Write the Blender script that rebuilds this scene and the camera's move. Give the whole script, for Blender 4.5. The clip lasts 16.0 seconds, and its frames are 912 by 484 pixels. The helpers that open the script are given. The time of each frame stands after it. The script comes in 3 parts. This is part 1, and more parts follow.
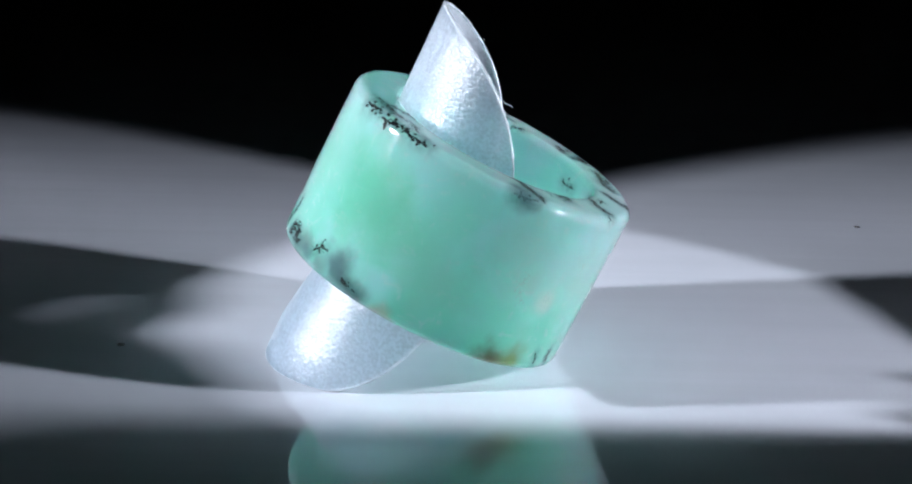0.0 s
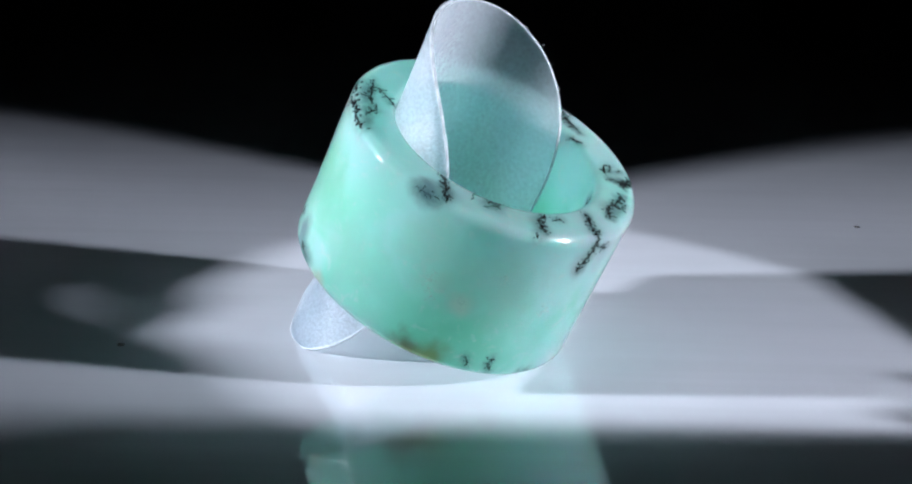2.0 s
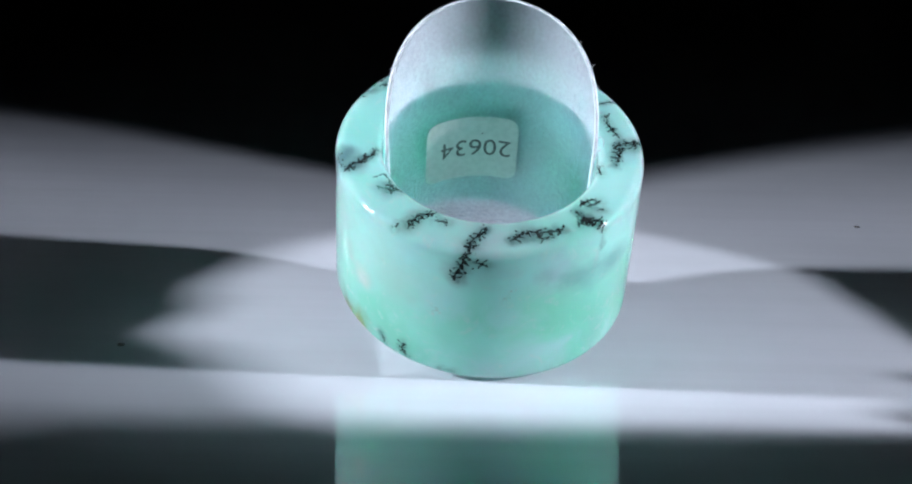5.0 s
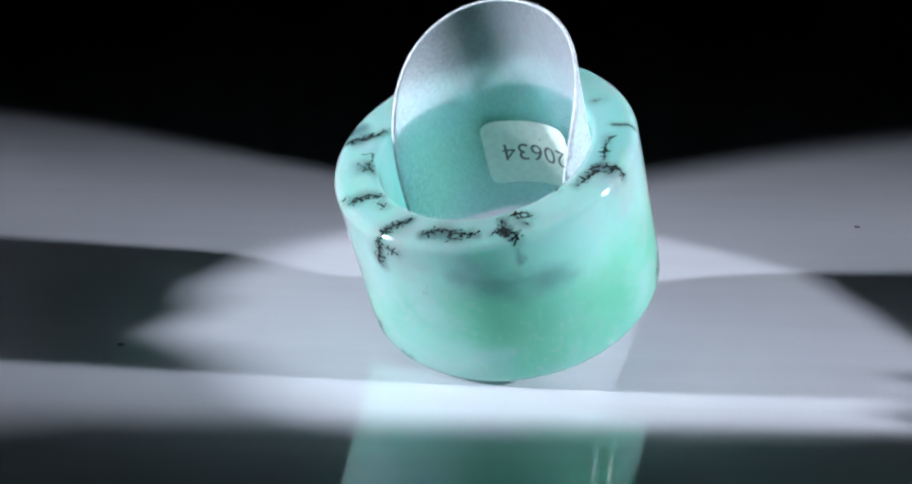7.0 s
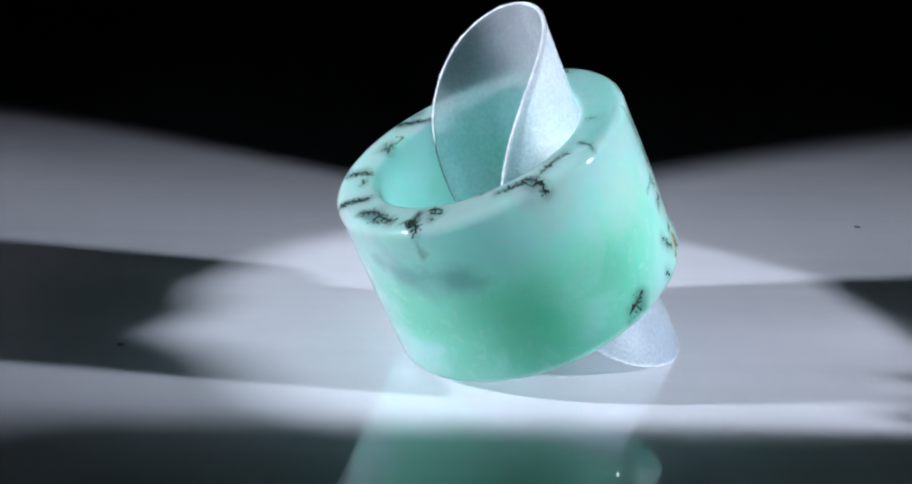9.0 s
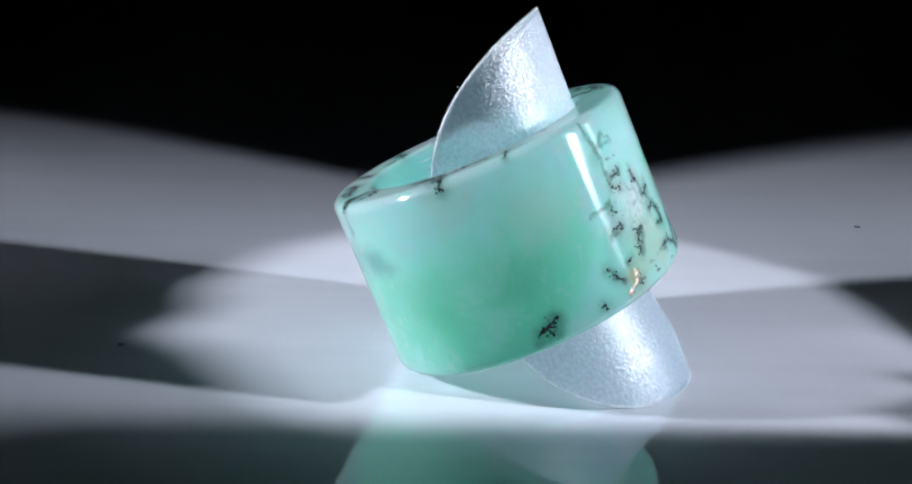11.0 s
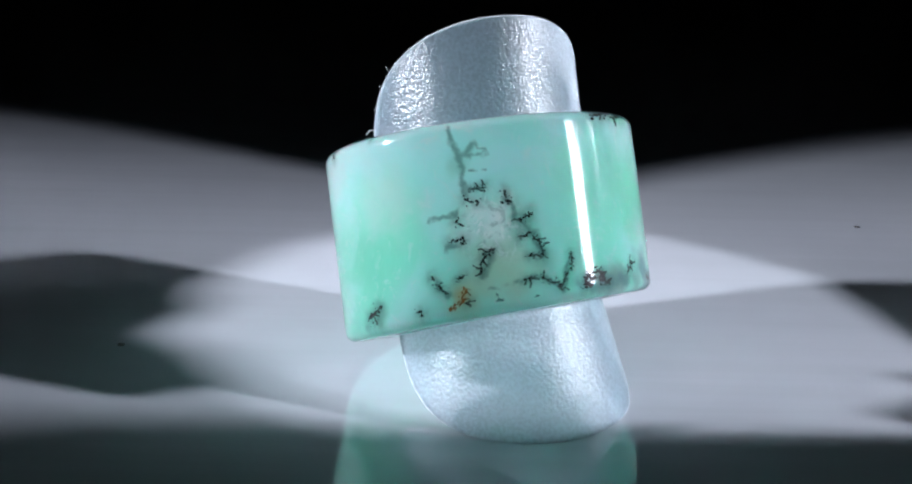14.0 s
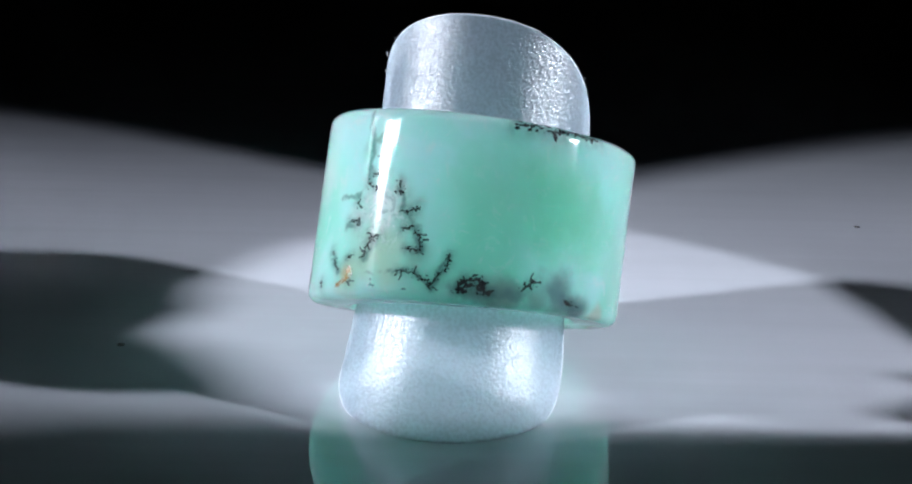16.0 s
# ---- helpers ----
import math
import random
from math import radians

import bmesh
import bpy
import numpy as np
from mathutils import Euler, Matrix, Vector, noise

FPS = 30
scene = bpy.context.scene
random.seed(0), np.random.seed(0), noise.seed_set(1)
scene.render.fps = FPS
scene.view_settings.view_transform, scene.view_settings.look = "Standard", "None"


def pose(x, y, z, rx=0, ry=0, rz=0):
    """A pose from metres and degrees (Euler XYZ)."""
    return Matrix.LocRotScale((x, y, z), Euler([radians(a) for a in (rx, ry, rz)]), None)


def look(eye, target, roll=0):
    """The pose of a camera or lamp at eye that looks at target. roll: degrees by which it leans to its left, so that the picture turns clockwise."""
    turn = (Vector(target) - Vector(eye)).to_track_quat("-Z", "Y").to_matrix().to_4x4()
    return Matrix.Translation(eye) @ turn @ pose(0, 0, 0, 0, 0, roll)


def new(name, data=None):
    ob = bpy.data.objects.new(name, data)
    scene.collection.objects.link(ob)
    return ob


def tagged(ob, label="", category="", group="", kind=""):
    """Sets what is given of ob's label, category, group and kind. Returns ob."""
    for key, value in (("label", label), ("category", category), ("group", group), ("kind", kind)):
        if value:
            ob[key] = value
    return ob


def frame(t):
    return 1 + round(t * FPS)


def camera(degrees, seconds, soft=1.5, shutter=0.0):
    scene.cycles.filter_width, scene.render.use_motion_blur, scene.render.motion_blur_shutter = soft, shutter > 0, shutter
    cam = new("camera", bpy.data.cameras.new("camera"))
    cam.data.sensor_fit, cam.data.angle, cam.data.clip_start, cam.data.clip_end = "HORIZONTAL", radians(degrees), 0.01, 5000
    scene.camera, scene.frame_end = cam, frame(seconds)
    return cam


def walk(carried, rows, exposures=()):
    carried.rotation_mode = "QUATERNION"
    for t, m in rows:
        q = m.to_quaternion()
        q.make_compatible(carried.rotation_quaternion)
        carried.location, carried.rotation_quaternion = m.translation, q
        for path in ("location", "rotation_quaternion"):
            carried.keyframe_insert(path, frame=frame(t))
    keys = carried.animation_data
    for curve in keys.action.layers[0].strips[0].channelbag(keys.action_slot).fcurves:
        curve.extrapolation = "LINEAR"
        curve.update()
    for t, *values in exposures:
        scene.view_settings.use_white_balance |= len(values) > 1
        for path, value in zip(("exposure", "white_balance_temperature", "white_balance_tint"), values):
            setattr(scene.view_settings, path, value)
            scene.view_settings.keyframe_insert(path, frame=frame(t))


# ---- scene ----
# A banded green stone ring leans on a rolled plastic sheet; both turn slowly on a white glossy table in a dark studio.
MM = 0.001
cam = camera(29.75, 16.0, soft=2.2)
EYE = (-0.002716, -0.168256, 0.071029)
PITCH, ROLL = 19.2167, -1.652
CAM = pose(*EYE, 90 - PITCH, 0, 0) @ pose(0, 0, 0, 0, 0, -ROLL)
walk(cam, [(0.0, CAM), (16.0, CAM)], exposures=[(0.0, 0.0), (16.0, 0.0)])

# ---- light: a dark studio, two flagged spot lamps far out and narrow strip lamps low at both sides ----
world = bpy.data.worlds.new("studio_dark")
world.use_nodes = True
world.node_tree.nodes["Background"].inputs[0].default_value = (0.55, 0.65, 0.8, 1)
world.node_tree.nodes["Background"].inputs[1].default_value = 0.004
scene.world = world


def spot(name, eye, target, watts, angle, blend, radius, wide, tall, colour):
    data = bpy.data.lights.new(name, "SPOT")
    data.energy, data.spot_size, data.spot_blend = watts, radians(angle), blend
    data.shadow_soft_size, data.color = radius, colour
    ob = new(name, data)
    ob.matrix_world = look(eye, target) @ Matrix.Diagonal((wide, tall, 1, 1))
    return ob


def strip(name, eye, target, watts, wide, tall, spread, colour):
    data = bpy.data.lights.new(name, "AREA")
    data.shape, data.size, data.size_y = "RECTANGLE", wide, tall
    data.energy, data.spread, data.color = watts, radians(spread), colour
    ob = new(name, data)
    ob.matrix_world = look(eye, target)
    return ob


COOL = (0.85, 0.885, 1.0)
def aim(eye, turn, drop):
    """A point on the table's level or below along a beam: turn from the x axis and drop, in radians."""
    way = -math.copysign(1.0, eye[0])
    return (eye[0] + way * math.cos(turn) * math.cos(drop), eye[1] + math.sin(turn) * math.cos(drop), eye[2] - math.sin(drop))


LAMP_EAST, LAMP_WEST = (0.460, -0.1065, 0.178), (-0.345, -0.0625, 0.142)
spot("spot_lamp", LAMP_EAST, aim(LAMP_EAST, 0.244, 0.378), 18.2, 17.4, 1.0, 0.012, 1.0, 1.0, COOL)
spot("spot_lamp", LAMP_WEST, aim(LAMP_WEST, 0.205, 0.390), 14.0, 24.0, 1.0, 0.012, 1.0, 1.0, COOL)
strip("strip_lamp", (0.150, -0.046, 0.086), (0.0, 0.006, 0.024), 0.0088, 0.016, 0.125, 24, COOL)
strip("strip_lamp", (-0.150, -0.046, 0.078), (0.0, 0.006, 0.024), 0.0056, 0.012, 0.140, 24, COOL)
strip("thin_strip_lamp", (0.156, 0.006, 0.082), (0.0, 0.006, 0.024), 0.0013, 0.006, 0.110, 24, COOL)
strip("thin_strip_lamp", (-0.156, 0.006, 0.082), (0.0, 0.006, 0.024), 0.0011, 0.006, 0.110, 24, COOL)
strip("top_lamp", (0.0, -0.030, 0.240), (0.0, 0.0, 0.015), 0.00075, 0.170, 0.020, 30, COOL)


# ---- materials ----
def material(name):
    m = bpy.data.materials.new(name)
    m.use_nodes = True
    return m, m.node_tree, m.node_tree.nodes["Principled BSDF"]


def node(tree, kind, **values):
    n = tree.nodes.new(kind)
    for key, value in values.items():
        if key in n.inputs:
            n.inputs[key].default_value = value
    return n


def noise_node(tree, coord, scale, detail=4.0, rough=0.55, warp=0.0):
    n = node(tree, "ShaderNodeTexNoise", Scale=scale, Detail=detail, Roughness=rough, Distortion=warp)
    tree.links.new(coord, n.inputs["Vector"])
    return n.outputs["Fac"]


def ramp(tree, fac, low, high, a=0.0, b=1.0):
    n = node(tree, "ShaderNodeMapRange")
    n.interpolation_type = "SMOOTHSTEP"
    for key, value in (("From Min", low), ("From Max", high), ("To Min", a), ("To Max", b)):
        n.inputs[key].default_value = value
    tree.links.new(fac, n.inputs["Value"])
    return n.outputs["Result"]


def mixed(tree, fac, a, b):
    n = tree.nodes.new("ShaderNodeMix")
    n.data_type = "RGBA"
    for value, slot in ((fac, n.inputs[0]), (a, n.inputs[6]), (b, n.inputs[7])):
        if isinstance(value, bpy.types.NodeSocket):
            tree.links.new(value, slot)
        else:
            slot.default_value = (*value, 1) if isinstance(value, tuple) else value
    return n.outputs[2]


def times(tree, a, b):
    n = tree.nodes.new("ShaderNodeMath")
    n.operation = "MULTIPLY"
    for value, slot in ((a, n.inputs[0]), (b, n.inputs[1])):
        if isinstance(value, bpy.types.NodeSocket):
            tree.links.new(value, slot)
        else:
            slot.default_value = value
    return n.outputs[0]


def bumped(tree, shader, height, strength, distance):
    n = node(tree, "ShaderNodeBump", Strength=strength, Distance=distance)
    tree.links.new(height, n.inputs["Height"])
    tree.links.new(n.outputs[0], shader.inputs["Normal"])


def coords(tree):
    return tree.nodes.new("ShaderNodeTexCoord").outputs["Object"]


def table_material():
    m, tree, p = material("white_acrylic")
    c = coords(tree)
    cloud = ramp(tree, noise_node(tree, c, 30), 0.35, 0.7)
    stretch = node(tree, "ShaderNodeMapping")
    stretch.inputs["Scale"].default_value = (9, 260, 1)
    tree.links.new(c, stretch.inputs["Vector"])
    streak = ramp(tree, noise_node(tree, stretch.outputs[0], 1.0, 5.0, 0.6, 0.3), 0.35, 0.70)
    base = mixed(tree, cloud, (0.53, 0.56, 0.615), (0.58, 0.61, 0.665))
    tree.links.new(mixed(tree, times(tree, streak, 0.22), base, (0.45, 0.47, 0.51)), p.inputs["Base Color"])
    smear = ramp(tree, noise_node(tree, c, 90), 0.4, 0.75, 0.004, 0.022)
    tree.links.new(smear, p.inputs["Roughness"])
    p.inputs["IOR"].default_value = 2.3
    return m


# ring frame: axis z, angle 0 on the side that leans to the table
# the ring, in mm
R_OUT, R_IN, HALF, BEV = 15.63, 10.95, 9.12, 1.0
SLANT_X, SLANT_Y = -0.09, -0.82        # the lower face is not quite parallel to the upper


def bottom_shift(angle):
    return SLANT_X * math.cos(radians(angle)) + SLANT_Y * math.sin(radians(angle))


def on_ring(angle, h, r):
    return Vector((r * math.cos(radians(angle)) * MM, r * math.sin(radians(angle)) * MM, h * MM))


def stone_material():
    m, tree, p = material("green_chalcedony")
    c = coords(tree)
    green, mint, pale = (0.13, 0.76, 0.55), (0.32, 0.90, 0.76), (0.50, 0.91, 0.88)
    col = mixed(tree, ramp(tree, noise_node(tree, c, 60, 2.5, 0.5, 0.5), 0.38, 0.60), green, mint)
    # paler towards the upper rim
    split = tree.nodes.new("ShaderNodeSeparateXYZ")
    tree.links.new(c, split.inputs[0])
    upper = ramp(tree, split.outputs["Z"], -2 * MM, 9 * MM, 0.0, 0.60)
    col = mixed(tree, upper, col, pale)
    veil = ramp(tree, noise_node(tree, c, 110, 4.0, 0.55, 0.8), 0.46, 0.68, 0.0, 0.85)
    col = mixed(tree, veil, col, pale)
    wisp = ramp(tree, noise_node(tree, c, 380, 6.0, 0.65, 2.0), 0.54, 0.70, 0.0, 0.6)
    col = mixed(tree, wisp, col, (0.66, 0.88, 0.82))
    col = mixed(tree, 0.20, col, (0.88, 1.0, 0.96))
    wob = node(tree, "ShaderNodeTexNoise", Scale=350, Detail=4.0)
    tree.links.new(c, wob.inputs["Vector"])
    warped = {}
    for level in (1.4, 2.4, 4.0, 6.0):
        shift = tree.nodes.new("ShaderNodeVectorMath")
        shift.operation = "MULTIPLY_ADD"
        shift.inputs[1].default_value = (level * 1.1 * MM,) * 3
        tree.links.new(wob.outputs["Color"], shift.inputs[0])
        tree.links.new(c, shift.inputs[2])
        warped[level] = shift.outputs[0]
    # clouds and stains inside the stone
    def cloud(col, angle, h, r, size, tint, weight):
        d = tree.nodes.new("ShaderNodeVectorMath")
        d.operation = "DISTANCE"
        level = min(warped, key=lambda k: abs(k - size))
        tree.links.new(warped[level], d.inputs[0])
        d.inputs[1].default_value = on_ring(angle, h, r) + Vector((level * 0.55 * MM,) * 3)
        return mixed(tree, ramp(tree, d.outputs["Value"], size * MM, size * 0.15 * MM, 0.0, weight), col, tint)

    col = cloud(col, 160, -2.5, 15, 6.0, (0.50, 0.72, 0.65), 0.75)
    col = cloud(col, 150, -7.5, 15, 3.2, (0.55, 0.62, 0.45), 0.7)
    col = cloud(col, 147, -7.3, 15.6, 1.3, (0.55, 0.32, 0.08), 0.5)
    col = cloud(col, 294, -8.6, 15.4, 3.2, (0.13, 0.09, 0.01), 0.95)
    col = cloud(col, 304, -7.6, 15.4, 2.8, (0.24, 0.27, 0.04), 0.85)
    col = cloud(col, 277, 8.6, 14.8, 2.3, (0.08, 0.14, 0.20), 0.8)
    col = cloud(col, 355, 7.5, 14.5, 4.5, (0.58, 0.7, 0.74), 0.85)
    col = cloud(col, 25, 6.0, 14.5, 4.2, (0.5, 0.66, 0.72), 0.8)
    col = cloud(col, 52, 2.8, 15.4, 3.0, (0.13, 0.36, 0.37), 0.5)
    col = cloud(col, 42, 3.2, 15.4, 3.4, (0.2, 0.42, 0.44), 0.4)
    col = cloud(col, 32, 3.8, 15.4, 3.0, (0.18, 0.4, 0.42), 0.45)
    col = cloud(col, 228, -6.5, 15.3, 3.4, (0.16, 0.24, 0.27), 0.9)
    col = cloud(col, 238, -7.6, 15.3, 2.4, (0.12, 0.18, 0.2), 0.9)
    col = cloud(col, 250, -8.2, 15.4, 2.0, (0.5, 0.54, 0.4), 0.7)
    col = cloud(col, 305, -0.5, 15, 2.4, (0.66, 0.75, 0.68), 0.7)
    col = cloud(col, 294, 1.0, 15, 2.2, (0.62, 0.75, 0.68), 0.6)
    col = cloud(col, 92, 7.0, 14.5, 4.0, (0.62, 0.76, 0.74), 0.7)
    col = cloud(col, 86, 9.0, 15, 2.5, (0.5, 0.66, 0.72), 0.6)
    col = cloud(col, 122, 3.0, 15, 5.5, (0.6, 0.84, 0.78), 0.75)
    col = cloud(col, 155, 0.6, 15.4, 1.9, (0.84, 0.97, 0.96), 1.0)
    col = cloud(col, 162, -0.2, 15.4, 1.9, (0.84, 0.96, 0.95), 1.0)
    col = cloud(col, 160, -1.8, 15.4, 2.0, (0.8, 0.94, 0.93), 0.9)
    col = cloud(col, 166, 1.2, 15.4, 1.3, (0.84, 0.97, 0.96), 0.8)
    col = cloud(col, 151, -1.6, 15.4, 1.6, (0.78, 0.88, 0.88), 0.7)
    col = cloud(col, 160, -5.0, 15.4, 4.2, (0.56, 0.74, 0.60), 0.6)
    col = cloud(col, 200, -7.2, 15.4, 1.8, (0.2, 0.3, 0.3), 0.8)
    col = cloud(col, 209, -7.0, 15.4, 1.8, (0.22, 0.32, 0.32), 0.8)
    col = cloud(col, 219, -7.4, 15.4, 1.5, (0.2, 0.34, 0.32), 0.7)
    col = cloud(col, 164, -6.0, 15, 3.6, (0.54, 0.73, 0.60), 0.6)
    col = cloud(col, 345, 6.0, 15, 2.0, (0.45, 0.55, 0.58), 0.6)
    col = cloud(col, 205, -7.5, 15.2, 2.6, (0.22, 0.32, 0.3), 0.7)
    col = cloud(col, 240, 0.0, 15, 6.0, (0.36, 0.76, 0.62), 0.6)
    col = cloud(col, 225, 2.0, 15, 7.0, (0.14, 0.62, 0.38), 0.5)
    col = cloud(col, 151, 5.0, 15.4, 1.6, (0.2, 0.36, 0.32), 0.35)
    col = cloud(col, 171, -1.0, 15.4, 1.8, (0.18, 0.34, 0.3), 0.35)
    col = cloud(col, 176, -4.5, 15.4, 1.9, (0.16, 0.32, 0.28), 0.35)
    col = cloud(col, 112, -7.5, 15.4, 1.7, (0.14, 0.28, 0.24), 0.5)
    col = cloud(col, 14, 9.1, 13.2, 2.4, (0.34, 0.42, 0.46), 0.55)
    col = cloud(col, 283, 9.0, 13.6, 2.0, (0.24, 0.32, 0.38), 0.5)
    col = cloud(col, 90, 9.0, 14.2, 2.0, (0.28, 0.38, 0.38), 0.45)
    col = cloud(col, 325, 9.0, 13.6, 2.0, (0.28, 0.38, 0.38), 0.45)
    col = cloud(col, 302, 9.0, 12.6, 2.0, (0.26, 0.36, 0.44), 0.55)
    col = cloud(col, 44, 9.0, 13.6, 2.2, (0.34, 0.44, 0.46), 0.45)
    col = cloud(col, 318, 2.5, 15, 6.5, (0.5, 0.76, 0.7), 0.7)
    col = cloud(col, 290, 4.0, 15, 6.0, (0.46, 0.74, 0.68), 0.6)
    col = cloud(col, 262, -2.0, 15, 5.5, (0.42, 0.74, 0.66), 0.6)
    col = cloud(col, 306, -0.8, 15.4, 1.6, (0.74, 0.84, 0.76), 0.7)
    col = cloud(col, 200, 3.0, 15, 6.0, (0.34, 0.74, 0.62), 0.5)
    col = cloud(col, 325, -6.5, 15, 5.0, (0.2, 0.7, 0.5), 0.35)
    col = cloud(col, 75, -3.0, 15, 7.0, (0.16, 0.66, 0.44), 0.5)
    col = cloud(col, 105, -2.0, 15, 5.0, (0.18, 0.62, 0.44), 0.4)
    # wispy white and grey threads in the heart of the tree-like growth
    heart = tree.nodes.new("ShaderNodeVectorMath")
    heart.operation = "DISTANCE"
    tree.links.new(c, heart.inputs[0])
    heart.inputs[1].default_value = on_ring(160, -1.2, 15.6)
    inside = ramp(tree, heart.outputs["Value"], 4.6 * MM, 1.2 * MM)
    col = mixed(tree, times(tree, inside, ramp(tree, noise_node(tree, c, 700, 5.0, 0.65, 1.2), 0.52, 0.60, 0.0, 0.55)), col, (0.26, 0.40, 0.40))
    col = mixed(tree, times(tree, inside, ramp(tree, noise_node(tree, c, 1000, 5.0, 0.65, 1.6), 0.50, 0.60, 0.0, 0.9)), col, (0.88, 0.98, 0.97))
    # blurred grey veins between the black growths: half-width, weight, then corners (angle, s)
    fine = node(tree, "ShaderNodeTexNoise", Scale=900, Detail=3.0)
    tree.links.new(c, fine.inputs["Vector"])
    bent = tree.nodes.new("ShaderNodeVectorMath")
    bent.operation = "MULTIPLY_ADD"
    bent.inputs[1].default_value = (1.3 * MM,) * 3
    tree.links.new(fine.outputs["Color"], bent.inputs[0])
    tree.links.new(c, bent.inputs[2])

    def corner(angle, s):
        low = min(s, 0.0)
        return on_ring(angle, HALF + low - bottom_shift(angle) * low / (2 * HALF), R_OUT - max(s, 0.0)) + Vector((0.65 * MM,) * 3)

    def veins(col, tint, weight, *paths):
        near = None
        for half, *path in paths:
            for (a0, s0), (a1, s1) in zip(path, path[1:]):
                start = corner(a0, s0)
                along = corner(a1, s1) - start
                steps = []
                for op in ("SUBTRACT", "DOT_PRODUCT", "SCALE", "DISTANCE"):
                    steps.append(tree.nodes.new("ShaderNodeVectorMath"))
                    steps[-1].operation = op
                away, dot, foot, gap = steps
                away.inputs[1].default_value = start
                dot.inputs[1].default_value = along / along.length_squared
                foot.inputs[0].default_value = along
                tree.links.new(bent.outputs[0], away.inputs[0])
                tree.links.new(away.outputs[0], dot.inputs[0])
                hold = tree.nodes.new("ShaderNodeClamp")
                tree.links.new(dot.outputs["Value"], hold.inputs[0])
                tree.links.new(hold.outputs[0], foot.inputs["Scale"])
                tree.links.new(away.outputs[0], gap.inputs[0])
                tree.links.new(foot.outputs[0], gap.inputs[1])
                size = node(tree, "ShaderNodeMath")
                size.operation = "DIVIDE"
                size.inputs[1].default_value = half * MM
                tree.links.new(gap.outputs["Value"], size.inputs[0])
                if near is None:
                    near = size.outputs[0]
                else:
                    least = node(tree, "ShaderNodeMath")
                    least.operation = "MINIMUM"
                    tree.links.new(near, least.inputs[0])
                    tree.links.new(size.outputs[0], least.inputs[1])
                    near = least.outputs[0]
        ragged = node(tree, "ShaderNodeMath")
        ragged.operation = "ADD"
        tree.links.new(near, ragged.inputs[0])
        tree.links.new(ramp(tree, noise_node(tree, c, 420, 3.0, 0.6), 0.40, 0.66, 0.0, 0.5), ragged.inputs[1])
        return mixed(tree, ramp(tree, ragged.outputs[0], 1.25, 0.1, 0.0, weight), col, tint)

    col = veins(col, (0.05, 0.16, 0.15), 0.66,
        (0.42, (149, -0.5), (150, -2.0), (152, -3.4), (152, -5.4), (153, -7.2)),
        (0.40, (153, -3.3), (158, -2.3), (161, -3.4), (154, -3.3)), (0.24, (155, -4.7), (160, -4.8)),
        (0.40, (154, -6.5), (160, -6.4)), (0.36, (139, -8.8), (149, -8.5)),
        (0.42, (143, -11.5), (150, -11.1)), (0.50, (166, -7.4), (169, -9.6), (174, -11.4), (177, -13.4)),
        (0.36, (157, -15.9), (175, -15.4), (182, -16.9)), (0.40, (187, -13.8), (182, -16.9)),
        (0.50, (160, -12.3), (155, -14.4)), (0.50, (137, -14.0), (142, -15.7)))
    col = veins(col, (0.14, 0.36, 0.40), 0.28, (1.5, (18, -3.6), (30, -5.2), (44, -5.2), (60, -6.6)))
    col = veins(col, (0.08, 0.16, 0.20), 0.5,
        (1.10, (190, -17.0), (212, -17.0)), (1.00, (356, 3.2), (350, 1.2), (347, -4.0)),
        (0.70, (40, 3.0), (41, 0.6), (43, -3.0)),
        (1.00, (6, 1.8), (28, 1.9)), (0.90, (78, 3.0), (92, 2.6), (93, -0.6)),
        (1.10, (284, 0.4), (278, 3.6)), (0.90, (206, 0.6), (236, 0.8)))
    # smoky halos round the black growths
    smoke = tree.nodes.new("ShaderNodeAttribute")
    smoke.attribute_name = "halo"
    ragged = ramp(tree, noise_node(tree, c, 1100, 3.0, 0.6), 0.34, 0.62, 0.35, 1.0)
    col = mixed(tree, times(tree, smoke.outputs["Fac"], ragged), col, (0.035, 0.085, 0.095))
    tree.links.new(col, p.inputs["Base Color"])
    p.inputs["Subsurface Weight"].default_value = 1.0
    p.inputs["Subsurface Radius"].default_value = (0.6, 1.0, 0.85)
    p.inputs["Subsurface Scale"].default_value = 7.0 * MM
    p.inputs["Subsurface Anisotropy"].default_value = 0.5
    p.inputs["Specular IOR Level"].default_value = 0.0
    shine = tree.nodes.new("ShaderNodeBsdfTranslucent")
    tree.links.new(mixed(tree, 0.12, col, (0.92, 1.0, 0.97)), shine.inputs["Color"])
    gloss = node(tree, "ShaderNodeBsdfGlossy", Roughness=0.075)
    fresnel = node(tree, "ShaderNodeFresnel", IOR=1.54)
    bumped(tree, gloss, noise_node(tree, c, 700, 3.0), 0.05, 0.02 * MM)
    body = node(tree, "ShaderNodeMixShader", Fac=0.68)
    tree.links.new(p.outputs[0], body.inputs[1])
    tree.links.new(shine.outputs[0], body.inputs[2])
    skin_mix = tree.nodes.new("ShaderNodeMixShader")
    tree.links.new(fresnel.outputs[0], skin_mix.inputs[0])
    tree.links.new(body.outputs[0], skin_mix.inputs[1])
    tree.links.new(gloss.outputs[0], skin_mix.inputs[2])
    tree.links.new(skin_mix.outputs[0], tree.nodes["Material Output"].inputs[0])
